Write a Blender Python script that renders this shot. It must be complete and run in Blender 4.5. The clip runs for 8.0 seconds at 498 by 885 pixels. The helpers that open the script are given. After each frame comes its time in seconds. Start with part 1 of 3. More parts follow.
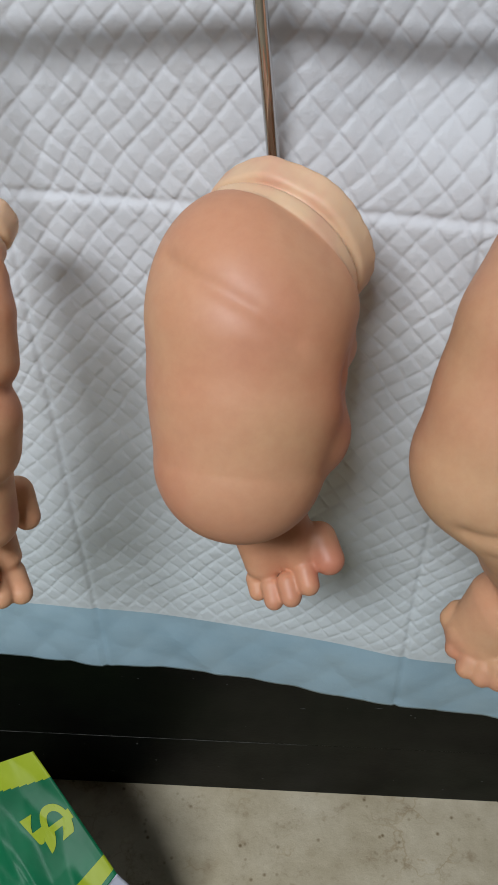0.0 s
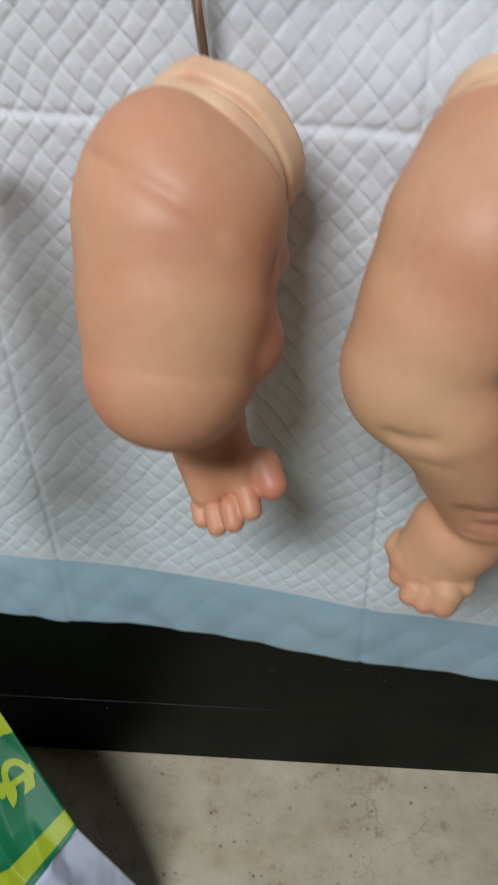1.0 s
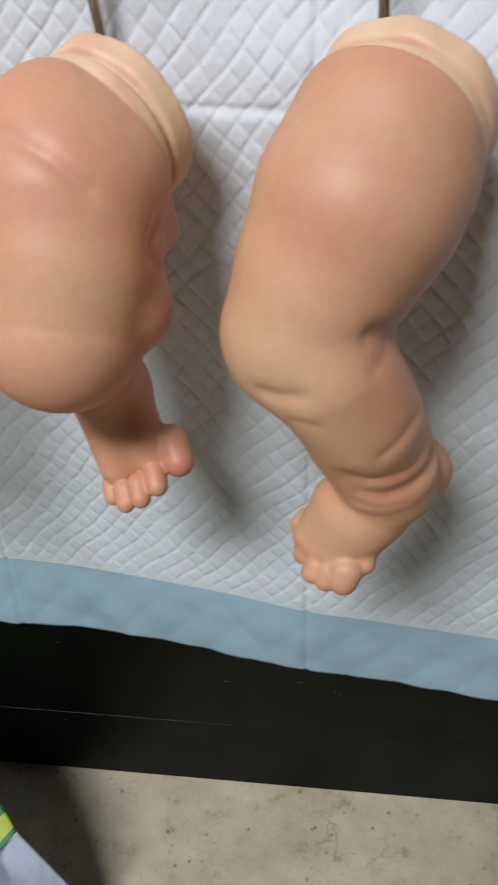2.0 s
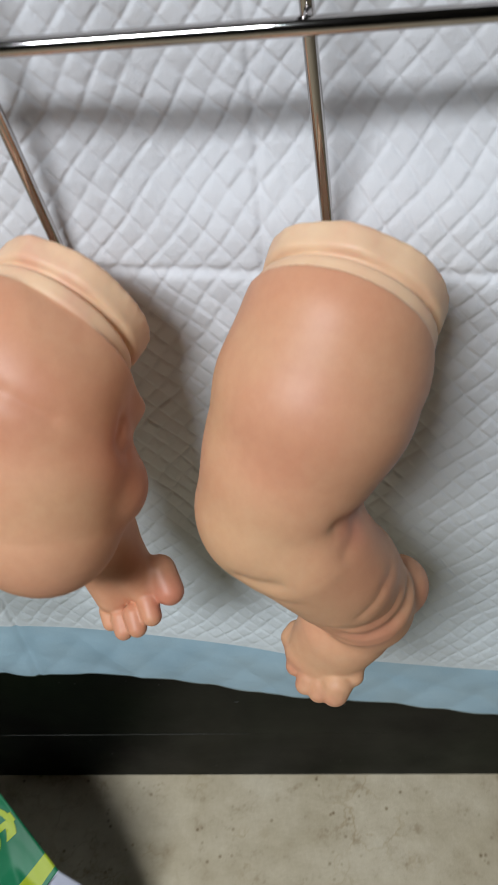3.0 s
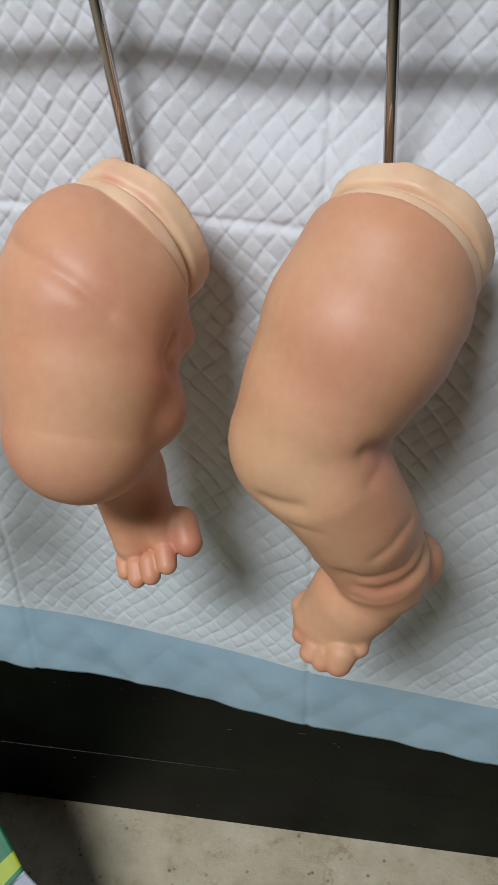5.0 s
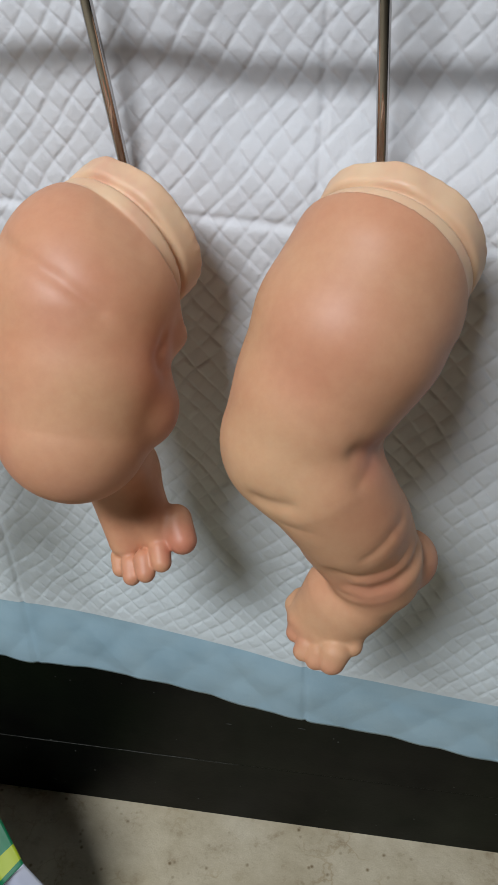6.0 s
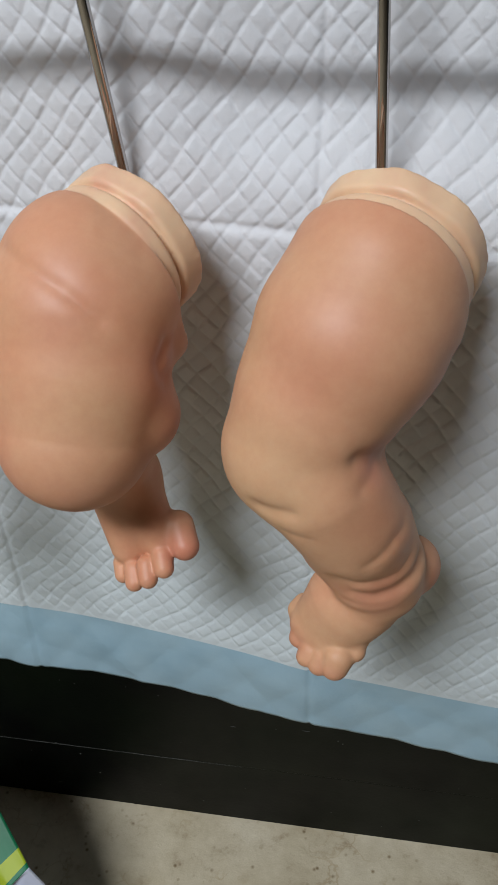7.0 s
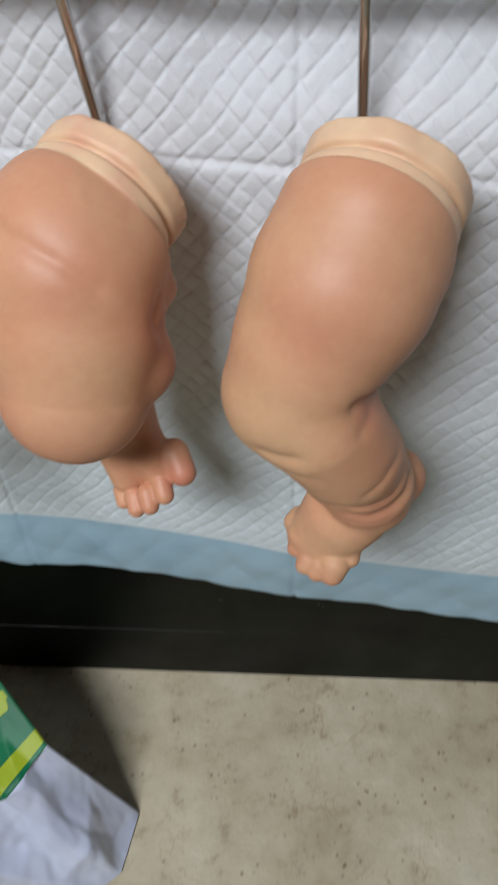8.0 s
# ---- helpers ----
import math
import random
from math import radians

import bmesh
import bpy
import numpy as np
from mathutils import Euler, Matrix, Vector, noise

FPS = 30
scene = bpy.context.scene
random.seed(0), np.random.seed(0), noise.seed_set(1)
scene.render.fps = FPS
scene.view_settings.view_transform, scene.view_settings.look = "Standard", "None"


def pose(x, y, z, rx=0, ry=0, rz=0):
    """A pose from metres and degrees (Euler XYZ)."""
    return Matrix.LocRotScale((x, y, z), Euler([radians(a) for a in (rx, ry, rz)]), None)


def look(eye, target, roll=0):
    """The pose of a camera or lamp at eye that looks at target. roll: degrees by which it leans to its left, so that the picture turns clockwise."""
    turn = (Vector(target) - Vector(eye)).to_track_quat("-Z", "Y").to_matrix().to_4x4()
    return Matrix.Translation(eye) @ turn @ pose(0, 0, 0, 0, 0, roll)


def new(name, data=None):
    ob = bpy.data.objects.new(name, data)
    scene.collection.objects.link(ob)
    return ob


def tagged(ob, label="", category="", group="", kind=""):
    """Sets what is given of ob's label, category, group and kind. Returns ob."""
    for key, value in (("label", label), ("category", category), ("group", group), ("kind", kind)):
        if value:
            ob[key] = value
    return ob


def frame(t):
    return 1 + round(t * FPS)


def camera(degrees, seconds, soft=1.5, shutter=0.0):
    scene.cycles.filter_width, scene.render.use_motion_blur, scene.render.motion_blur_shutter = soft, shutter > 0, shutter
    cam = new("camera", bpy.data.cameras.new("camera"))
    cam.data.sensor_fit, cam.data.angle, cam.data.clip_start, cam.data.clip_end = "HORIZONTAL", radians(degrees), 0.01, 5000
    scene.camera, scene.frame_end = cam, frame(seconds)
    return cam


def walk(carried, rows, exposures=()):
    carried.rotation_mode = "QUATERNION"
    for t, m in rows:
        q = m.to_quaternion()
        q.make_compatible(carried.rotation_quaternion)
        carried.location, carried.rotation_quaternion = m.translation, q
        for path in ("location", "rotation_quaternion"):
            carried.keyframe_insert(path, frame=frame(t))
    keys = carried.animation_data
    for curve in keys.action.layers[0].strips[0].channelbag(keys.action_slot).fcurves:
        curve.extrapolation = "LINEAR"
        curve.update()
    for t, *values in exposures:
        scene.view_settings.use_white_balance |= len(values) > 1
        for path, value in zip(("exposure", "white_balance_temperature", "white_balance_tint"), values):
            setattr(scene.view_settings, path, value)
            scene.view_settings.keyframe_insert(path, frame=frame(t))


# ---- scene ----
cam = camera(30.99, 8.0, shutter=0.6)
PATH = [
    (0, (0.0295, -0.0327, 0.7804), (-0.1259, 1.3931, -0.6135), -1.28),
    (0.5, (0.0371, -0.0321, 0.7775), (-0.1104, 1.3906, -0.6205), -1.92),
    (1, (0.0621, -0.0552, 0.7488), (-0.1161, 1.3856, -0.6268), -1.50),
    (1.5, (0.0906, -0.0719, 0.7220), (-0.1465, 1.3934, -0.6185), -2.53),
    (2, (0.1236, -0.0766, 0.7234), (-0.1392, 1.4393, -0.5545), -2.41),
    (2.2, (0.1313, -0.0739, 0.7277), (-0.1300, 1.4468, -0.5448), -2.44),
    (3.3, (0.1302, 0.0033, 0.8311), (-0.1170, 1.2657, -0.7003), -10.24),
    (3.5, (0.1308, 0.0036, 0.8244), (-0.1066, 1.2314, -0.7364), -9.82),
    (4, (0.1343, 0.0019, 0.8226), (-0.1149, 1.1984, -0.7605), -10.08),
    (4.5, (0.1326, -0.0306, 0.8124), (-0.1243, 1.3197, -0.6404), -7.25),
    (4.6, (0.1317, -0.0441, 0.8012), (-0.1401, 1.3825, -0.5739), -6.03),
    (5, (0.1300, -0.0736, 0.7683), (-0.1761, 1.4519, -0.4884), -1.50),
    (6.5, (0.1392, -0.0685, 0.7716), (-0.1935, 1.4356, -0.5040), -2.24),
    (7, (0.1375, -0.0669, 0.7731), (-0.1956, 1.4377, -0.5018), -2.46),
    (7.5, (0.1303, -0.0544, 0.7952), (-0.0922, 1.3620, -0.5992), -3.36),
    (8, (0.1092, -0.0466, 0.8209), (-0.0560, 1.2040, -0.7310), -3.23),
]
walk(cam, [(t, look(eye, target, roll)) for t, eye, target, roll in PATH],
     ((0.0, -0.12), (1.0, -0.06), (2.0, 0.17), (3.5, 0.07), (4.0, 0.06), (4.5, 0.16), (5.2, -0.02), (6.5, -0.02), (7.5, -0.05), (8.0, 0.03)))

# ---- room light ----
world = bpy.data.worlds.new("room_air")
scene.world = world
world.use_nodes = True
world.node_tree.nodes["Background"].inputs[0].default_value = (0.75, 0.85, 1.0, 1)
world.node_tree.nodes["Background"].inputs[1].default_value = 0.32


def lamp(name, place, target, length, width, watts, colour):
    data = bpy.data.lights.new(name, "AREA")
    data.spread = radians(125)
    data.shape, data.size, data.size_y, data.energy, data.color = "RECTANGLE", length, width, watts, colour
    ob = new(name, data)
    ob.matrix_world = look(place, target)
    return ob


LAMP = Vector((-0.52, -1.10, 2.25))
AIM = Vector((LAMP.x, 0.27, 0.40))
lamp("tube_light", LAMP, AIM, 0.95, 0.30, 27.6, (0.925, 0.985, 1.05))


# ---- materials ----
def material(name, rough=0.5, metal=0.0, spec=0.5):
    m = bpy.data.materials.new(name)
    m.use_nodes = True
    nodes, links = m.node_tree.nodes, m.node_tree.links
    shader = nodes["Principled BSDF"]
    shader.inputs["Roughness"].default_value = rough
    shader.inputs["Metallic"].default_value = metal
    shader.inputs["Specular IOR Level"].default_value = spec
    coords = nodes.new("ShaderNodeTexCoord")
    return m, nodes, links, shader, coords


def noise_node(nodes, links, vector, scale, detail=4.0, rough=0.55):
    n = nodes.new("ShaderNodeTexNoise")
    n.inputs["Scale"].default_value, n.inputs["Detail"].default_value, n.inputs["Roughness"].default_value = scale, detail, rough
    links.new(vector, n.inputs["Vector"])
    return n


def ramp(nodes, links, fac, stops):
    r = nodes.new("ShaderNodeValToRGB")
    e = r.color_ramp.elements
    while len(e) < len(stops):
        e.new(0.5)
    for el, (p, c) in zip(e, stops):
        el.position, el.color = p, (*c, 1)
    links.new(fac, r.inputs[0])
    return r


def mix(nodes, links, fac, a, b, kind="MIX"):
    m = nodes.new("ShaderNodeMix")
    m.data_type, m.blend_type = "RGBA", kind
    for value, socket in ((fac, m.inputs[0]), (a, m.inputs[6]), (b, m.inputs[7])):
        if isinstance(value, (int, float)):
            socket.default_value = value
        elif isinstance(value, tuple):
            socket.default_value = (*value, 1)
        else:
            links.new(value, socket)
    return m.outputs[2]


def bump(nodes, links, shader, height, strength, distance):
    b = nodes.new("ShaderNodeBump")
    b.inputs["Strength"].default_value, b.inputs["Distance"].default_value = strength, distance
    links.new(height, b.inputs["Height"])
    links.new(b.outputs[0], shader.inputs["Normal"])


def plain(name, base, other, scale, rough, metal=0.0, bump_at=0.0, bump_scale=0.0, spec=0.5):
    m, nodes, links, shader, co = material(name, rough, metal, spec)
    n = noise_node(nodes, links, co.outputs["Object"], scale)
    r = ramp(nodes, links, n.outputs[0], [(0.3, base), (0.7, other)])
    links.new(r.outputs[0], shader.inputs["Base Color"])
    if bump_at:
        n2 = noise_node(nodes, links, co.outputs["Object"], bump_scale)
        bump(nodes, links, shader, n2.outputs[0], 0.6, bump_at)
    return m


def vinyl_material(centre, axis, blush_and_shade=(), edge=-0.0080):
    """Moulded vinyl, painted peach with pink blush (on the arm also painted shade) and mottling up to an edge below
    the rim; bare beyond it.
    """
    m, nodes, links, shader, co = material("painted_vinyl", 0.42, 0.0, 0.43)
    where = co.outputs["Object"]
    big = noise_node(nodes, links, where, 20.0, 2.0, 0.4)
    fine = noise_node(nodes, links, where, 170.0, 4.0, 0.65)
    tone = ramp(nodes, links, big.outputs[0], [(0.34, (0.585, 0.278, 0.158)), (0.52, (0.600, 0.312, 0.178)), (0.68, (0.605, 0.336, 0.188))])
    blush = tone.outputs[0]
    # blush spots in the colour; on the arm they also stand in for shade
    for place, reach, amount, *own in blush_and_shade:
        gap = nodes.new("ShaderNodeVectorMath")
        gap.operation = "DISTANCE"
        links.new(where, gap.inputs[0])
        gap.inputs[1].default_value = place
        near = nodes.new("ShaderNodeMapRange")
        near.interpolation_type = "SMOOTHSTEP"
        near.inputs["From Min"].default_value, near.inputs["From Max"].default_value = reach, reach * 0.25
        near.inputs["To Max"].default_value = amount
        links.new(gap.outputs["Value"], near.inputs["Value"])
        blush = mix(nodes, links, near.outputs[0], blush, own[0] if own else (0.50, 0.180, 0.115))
    spots = ramp(nodes, links, fine.outputs[0], [(0.35, (0.90, 0.82, 0.80)), (0.65, (1.0, 1.0, 1.0))])
    painted = mix(nodes, links, 0.45, blush, spots.outputs[0], "MULTIPLY")
    bare = ramp(nodes, links, noise_node(nodes, links, where, 45.0, 3.0).outputs[0], [(0.34, (0.66, 0.375, 0.245)), (0.48, (0.70, 0.445, 0.280)), (0.7, (0.74, 0.50, 0.315))])
    off = nodes.new("ShaderNodeVectorMath")
    off.operation = "SUBTRACT"
    links.new(where, off.inputs[0])
    off.inputs[1].default_value = centre
    dot = nodes.new("ShaderNodeVectorMath")
    dot.operation = "DOT_PRODUCT"
    links.new(off.outputs[0], dot.inputs[0])
    dot.inputs[1].default_value = Vector(axis).normalized()
    step = nodes.new("ShaderNodeMapRange")
    step.inputs["From Min"].default_value, step.inputs["From Max"].default_value = edge - 0.0004, edge + 0.0004
    links.new(dot.outputs["Value"], step.inputs["Value"])
    links.new(mix(nodes, links, step.outputs[0], painted, bare.outputs[0]), shader.inputs["Base Color"])
    shader.inputs["Subsurface Weight"].default_value = 0.15
    shader.inputs["Subsurface Radius"].default_value = (1.0, 0.45, 0.25)
    shader.inputs["Subsurface Scale"].default_value = 0.004
    pores = noise_node(nodes, links, where, 900.0, 2.0)
    bump(nodes, links, shader, pores.outputs[0], 0.12, 0.0002)
    rr = ramp(nodes, links, big.outputs[0], [(0.3, (0.47,) * 3), (0.7, (0.57,) * 3)])
    links.new(rr.outputs[0], shader.inputs["Roughness"])
    return m


def concrete_material():
    m, nodes, links, shader, co = material("concrete", 0.62, 0.0, 0.35)
    big = noise_node(nodes, links, co.outputs["Object"], 9.0, 5.0, 0.6)
    mid = noise_node(nodes, links, co.outputs["Object"], 42.0, 6.0, 0.7)
    tone = ramp(nodes, links, big.outputs[0], [(0.28, (0.36, 0.29, 0.185)), (0.42, (0.47, 0.405, 0.285)), (0.58, (0.555, 0.49, 0.365)), (0.72, (0.60, 0.545, 0.425))])
    dirt = ramp(nodes, links, mid.outputs[0], [(0.28, (0.52, 0.43, 0.33)), (0.43, (0.90, 0.87, 0.83)), (0.70, (1.08, 1.07, 1.05))])
    colour = mix(nodes, links, 0.8, tone.outputs[0], dirt.outputs[0], "MULTIPLY")
    pits = nodes.new("ShaderNodeTexVoronoi")
    pits.inputs["Scale"].default_value = 115.0
    links.new(co.outputs["Object"], pits.inputs["Vector"])
    holes = ramp(nodes, links, pits.outputs["Distance"], [(0.06, (0.40, 0.33, 0.24)), (0.24, (1, 1, 1))])
    pick = noise_node(nodes, links, co.outputs["Object"], 25.0, 2.0)
    some = ramp(nodes, links, pick.outputs[0], [(0.50, (0, 0, 0)), (0.60, (1, 1, 1))])
    colour = mix(nodes, links, some.outputs[0], colour, mix(nodes, links, 1.0, colour, holes.outputs[0], "MULTIPLY"))
    web = nodes.new("ShaderNodeTexVoronoi")
    web.feature = "DISTANCE_TO_EDGE"
    web.inputs["Scale"].default_value = 26.0
    warp = noise_node(nodes, links, co.outputs["Object"], 30.0, 4.0)
    links.new(mix(nodes, links, 0.09, co.outputs["Object"], warp.outputs["Color"], "ADD"), web.inputs["Vector"])
    hair = ramp(nodes, links, web.outputs["Distance"], [(0.0, (0.80, 0.74, 0.66)), (0.06, (1, 1, 1))])
    where = ramp(nodes, links, noise_node(nodes, links, co.outputs["Object"], 11.0, 3.0).outputs[0], [(0.50, (0, 0, 0)), (0.62, (1, 1, 1))])
    colour = mix(nodes, links, where.outputs[0], colour, mix(nodes, links, 1.0, colour, hair.outputs[0], "MULTIPLY"))
    links.new(colour, shader.inputs["Base Color"])
    fine = noise_node(nodes, links, co.outputs["Object"], 260.0, 5.0, 0.7)
    bump(nodes, links, shader, fine.outputs[0], 0.5, 0.0012)
    return m


def black_material():
    m, nodes, links, shader, co = material("black_paint", 0.5, 0.0, 0.13)
    big = noise_node(nodes, links, co.outputs["Object"], 7.0, 4.0)
    tone = ramp(nodes, links, big.outputs[0], [(0.35, (0.0012, 0.0013, 0.0012)), (0.7, (0.0046, 0.0072, 0.0036))])
    dust = noise_node(nodes, links, co.outputs["Object"], 130.0, 6.0, 0.75)
    specks = ramp(nodes, links, dust.outputs[0], [(0.70, (0, 0, 0)), (0.76, (0.05, 0.05, 0.045))])
    colour = mix(nodes, links, 1.0, tone.outputs[0], specks.outputs[0], "ADD")
    links.new(colour, shader.inputs["Base Color"])
    rr = ramp(nodes, links, noise_node(nodes, links, co.outputs["Object"], 18.0, 5.0).outputs[0], [(0.3, (0.34,) * 3), (0.7, (0.52,) * 3)])
    links.new(rr.outputs[0], shader.inputs["Roughness"])
    grain = noise_node(nodes, links, co.outputs["Object"], 320.0, 3.0)
    bump(nodes, links, shader, grain.outputs[0], 0.2, 0.0004)
    return m


def quilt_material():
    m, nodes, links, shader, co = material("nonwoven_white", 0.72, 0.0, 0.25)
    n = noise_node(nodes, links, co.outputs["Object"], 14.0, 4.0)
    tone = ramp(nodes, links, n.outputs[0], [(0.3, (0.590, 0.593, 0.614)), (0.7, (0.645, 0.645, 0.660))])
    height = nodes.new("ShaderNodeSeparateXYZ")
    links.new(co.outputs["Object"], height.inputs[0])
    slight = nodes.new("ShaderNodeMapRange")
    slight.inputs["From Min"].default_value, slight.inputs["From Max"].default_value = 0.56, 0.32
    links.new(height.outputs["Z"], slight.inputs["Value"])
    # the base colour turns a little bluer towards the bottom
    links.new(mix(nodes, links, slight.outputs[0], tone.outputs[0], (0.575, 0.622, 0.640)), shader.inputs["Base Color"])
    fibre = noise_node(nodes, links, co.outputs["Object"], 190.0, 7.0, 0.72)
    crinkle = noise_node(nodes, links, co.outputs["Object"], 75.0, 3.0, 0.6)
    both = nodes.new("ShaderNodeMath")
    both.operation = "MULTIPLY_ADD"
    both.inputs[1].default_value = 1.4
    links.new(crinkle.outputs[0], both.inputs[0])
    links.new(fibre.outputs[0], both.inputs[2])
    bump(nodes, links, shader, both.outputs[0], 0.38, 0.0014)
    return m


def film_material():
    m, nodes, links, shader, co = material("blue_film", 0.45, 0.0, 0.4)
    n = noise_node(nodes, links, co.outputs["Object"], 25.0, 4.0)
    tone = ramp(nodes, links, n.outputs[0], [(0.3, (0.265, 0.395, 0.475)), (0.7, (0.325, 0.455, 0.525))])
    links.new(tone.outputs[0], shader.inputs["Base Color"])
    n2 = noise_node(nodes, links, co.outputs["Object"], 90.0, 5.0, 0.6)
    bump(nodes, links, shader, n2.outputs[0], 0.35, 0.0015)
    return m


CONCRETE, BLACK = concrete_material(), black_material()
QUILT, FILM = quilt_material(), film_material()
CHROME = plain("chrome", (0.43, 0.40, 0.385), (0.49, 0.465, 0.45), 30.0, 0.07, 1.0)
WALL = plain("wall_paint", (0.075, 0.075, 0.072), (0.095, 0.095, 0.092), 3.0, 0.85, 0.0, 0.001, 80.0)
CHIP = plain("scraped_edge", (0.012, 0.012, 0.011), (0.11, 0.11, 0.10), 120.0, 0.7)
GREEN = plain("green_print", (0.004, 0.095, 0.038), (0.008, 0.150, 0.062), 20.0, 0.40, spec=0.14)
LIME = plain("lime_print", (0.26, 0.33, 0.014), (0.33, 0.39, 0.024), 20.0, 0.40, spec=0.14)
BAGWHITE = plain("bluish_white_plastic", (0.50, 0.53, 0.68), (0.60, 0.63, 0.75), 20.0, 0.30)
GLOW = bpy.data.materials.new("lit_diffuser")
GLOW.use_nodes = True
GLOW.node_tree.nodes["Principled BSDF"].inputs["Emission Color"].default_value = (0.92, 0.98, 1.0, 1)
GLOW.node_tree.nodes["Principled BSDF"].inputs["Emission Strength"].default_value = 3.0


# ---- building helpers ----
def mesh_of(name, verts, faces, mats, smooth=True, face_mats=None):
    me = bpy.data.meshes.new(name)
    verts = verts.tolist() if isinstance(verts, np.ndarray) else [tuple(v) for v in verts]
    faces = faces.tolist() if isinstance(faces, np.ndarray) else faces
    me.from_pydata(verts, [], faces)
    for m in mats:
        me.materials.append(m)
    if face_mats is not None:
        me.polygons.foreach_set("material_index", np.asarray(face_mats, dtype=np.int32))
    me.polygons.foreach_set("use_smooth", np.full(len(me.polygons), smooth, dtype=bool))
    me.update()
    return me


def part(name, data, parent=None, label=""):
    """Links a mesh, or a bmesh with its material, as one object under a thing."""
    ob = new(name, data)
    if parent:
        ob.parent = parent
    if label:
        tagged(ob, label)
    return ob


def box_mesh(name, lo, hi, mat, bevel=0.0):
    bm = bmesh.new()
    bmesh.ops.create_cube(bm, size=1.0)
    for v in bm.verts:
        v.co = [l + (c + 0.5) * (h - l) for c, l, h in zip(v.co, lo, hi)]
    if bevel:
        bmesh.ops.bevel(bm, geom=bm.edges[:], offset=bevel, segments=2, affect="EDGES", profile=0.5)
    me = bpy.data.meshes.new(name)
    bm.to_mesh(me)
    bm.free()
    me.materials.append(mat)
    return me


def tube_mesh(name, points, radius, mat, sides=20):
    """A round rod along a line of points, with closed ends."""
    pts = [Vector(p) for p in points]
    verts, faces = [], []
    side = Vector((1, 0, 0)) if abs((pts[1] - pts[0]).normalized().x) < 0.8 else Vector((0, 1, 0))
    for i, p in enumerate(pts):
        way = (pts[min(i + 1, len(pts) - 1)] - pts[max(i - 1, 0)]).normalized()
        u = (side - way * side.dot(way)).normalized()
        v = way.cross(u)
        for k in range(sides):
            a = 2 * math.pi * k / sides
            verts.append(p + radius * (math.cos(a) * u + math.sin(a) * v))
    for i in range(len(pts) - 1):
        for k in range(sides):
            a, b = i * sides + k, i * sides + (k + 1) % sides
            faces.append((a, b, b + sides, a + sides))
    faces.append(tuple(range(sides))[::-1])
    faces.append(tuple((len(pts) - 1) * sides + k for k in range(sides)))
    return mesh_of(name, verts, faces, [mat])


# ---- solid shapes by distance fields, for the moulded limbs ----
def cone_field(p, a, b, ra, rb):
    a, b = np.array(a), np.array(b)
    ab = b - a
    h = np.clip(((p - a) @ ab) / max(ab @ ab, 1e-12), 0, 1)
    return np.linalg.norm(p - a - h[..., None] * ab, axis=-1) - (ra + (rb - ra) * h)


def blend(a, b, k):
    h = np.clip(0.5 + 0.5 * (b - a) / k, 0, 1)
    return b + (a - b) * h - k * h * (1 - h)


def line_distance(p, pts):
    return np.min([cone_field(p, a, b, 0, 0) for a, b in zip(pts[:-1], pts[1:])], axis=0)


def surface_net(field, lo, hi, step):
    """Quads on the zero surface of a distance field."""
    lo, hi = np.array(lo), np.array(hi)
    n = np.ceil((hi - lo) / step).astype(int) + 1
    axes = [lo[i] + step * np.arange(n[i]) for i in range(3)]
    grid = np.stack(np.meshgrid(*axes, indexing="ij"), -1)
    # the field in full only near the surface; a coarse value elsewhere keeps the sign
    rough = field(grid[::4, ::4, ::4])
    d = rough.repeat(4, 0).repeat(4, 1).repeat(4, 2)[:n[0], :n[1], :n[2]].copy()
    close = np.abs(d) < 9 * step
    d[close] = field(grid[close])
    inside = d < 0
    total = np.zeros((*(n - 1), 3))
    count = np.zeros(n - 1)
    corner = [(i, j, k) for i in (0, 1) for j in (0, 1) for k in (0, 1)]

    def take(arr, c):
        return arr[c[0]:n[0] - 1 + c[0], c[1]:n[1] - 1 + c[1], c[2]:n[2] - 1 + c[2]]

    for c in corner:
        for ax in range(3):
            if c[ax] == 0:
                e = tuple(v + (1 if i == ax else 0) for i, v in enumerate(c))
                da, db = take(d, c), take(d, e)
                cross = (da < 0) != (db < 0)
                t = np.where(cross, da / np.where(cross, da - db, 1), 0)
                pa, pb = take(grid, c), take(grid, e)
                total += np.where(cross[..., None], pa + t[..., None] * (pb - pa), 0)
                count += cross
    used = count > 0
    index = -np.ones(n - 1, dtype=int)
    index[used] = np.arange(used.sum())
    verts = total[used] / count[used][:, None]
    faces = []
    for ax in range(3):
        o1, o2 = [i for i in range(3) if i != ax]
        sl_a = [slice(None)] * 3
        sl_b = [slice(None)] * 3
        sl_a[ax], sl_b[ax] = slice(0, -1), slice(1, None)
        for o in (o1, o2):
            sl_a[o] = slice(1, -1)
            sl_b[o] = slice(1, -1)
        ia, ib = inside[tuple(sl_a)], inside[tuple(sl_b)]
        for flip in (False, True):
            where = np.argwhere(ia & ~ib if not flip else ~ia & ib)
            if not len(where):
                continue
            base = where.copy()
            base[:, o1] += 1
            base[:, o2] += 1
            quad = []
            for s1, s2 in ((0, 0), (-1, 0), (-1, -1), (0, -1)):
                c = base.copy()
                c[:, o1] += s1
                c[:, o2] += s2
                quad.append(index[c[:, 0], c[:, 1], c[:, 2]])
            quad = np.stack(quad, -1)
            if (ax == 1) != flip:
                quad = quad[:, ::-1]
            faces.append(quad)
    return verts, np.concatenate(faces)


def unit(v):
    v = np.array(v, float)
    return v / np.linalg.norm(v)


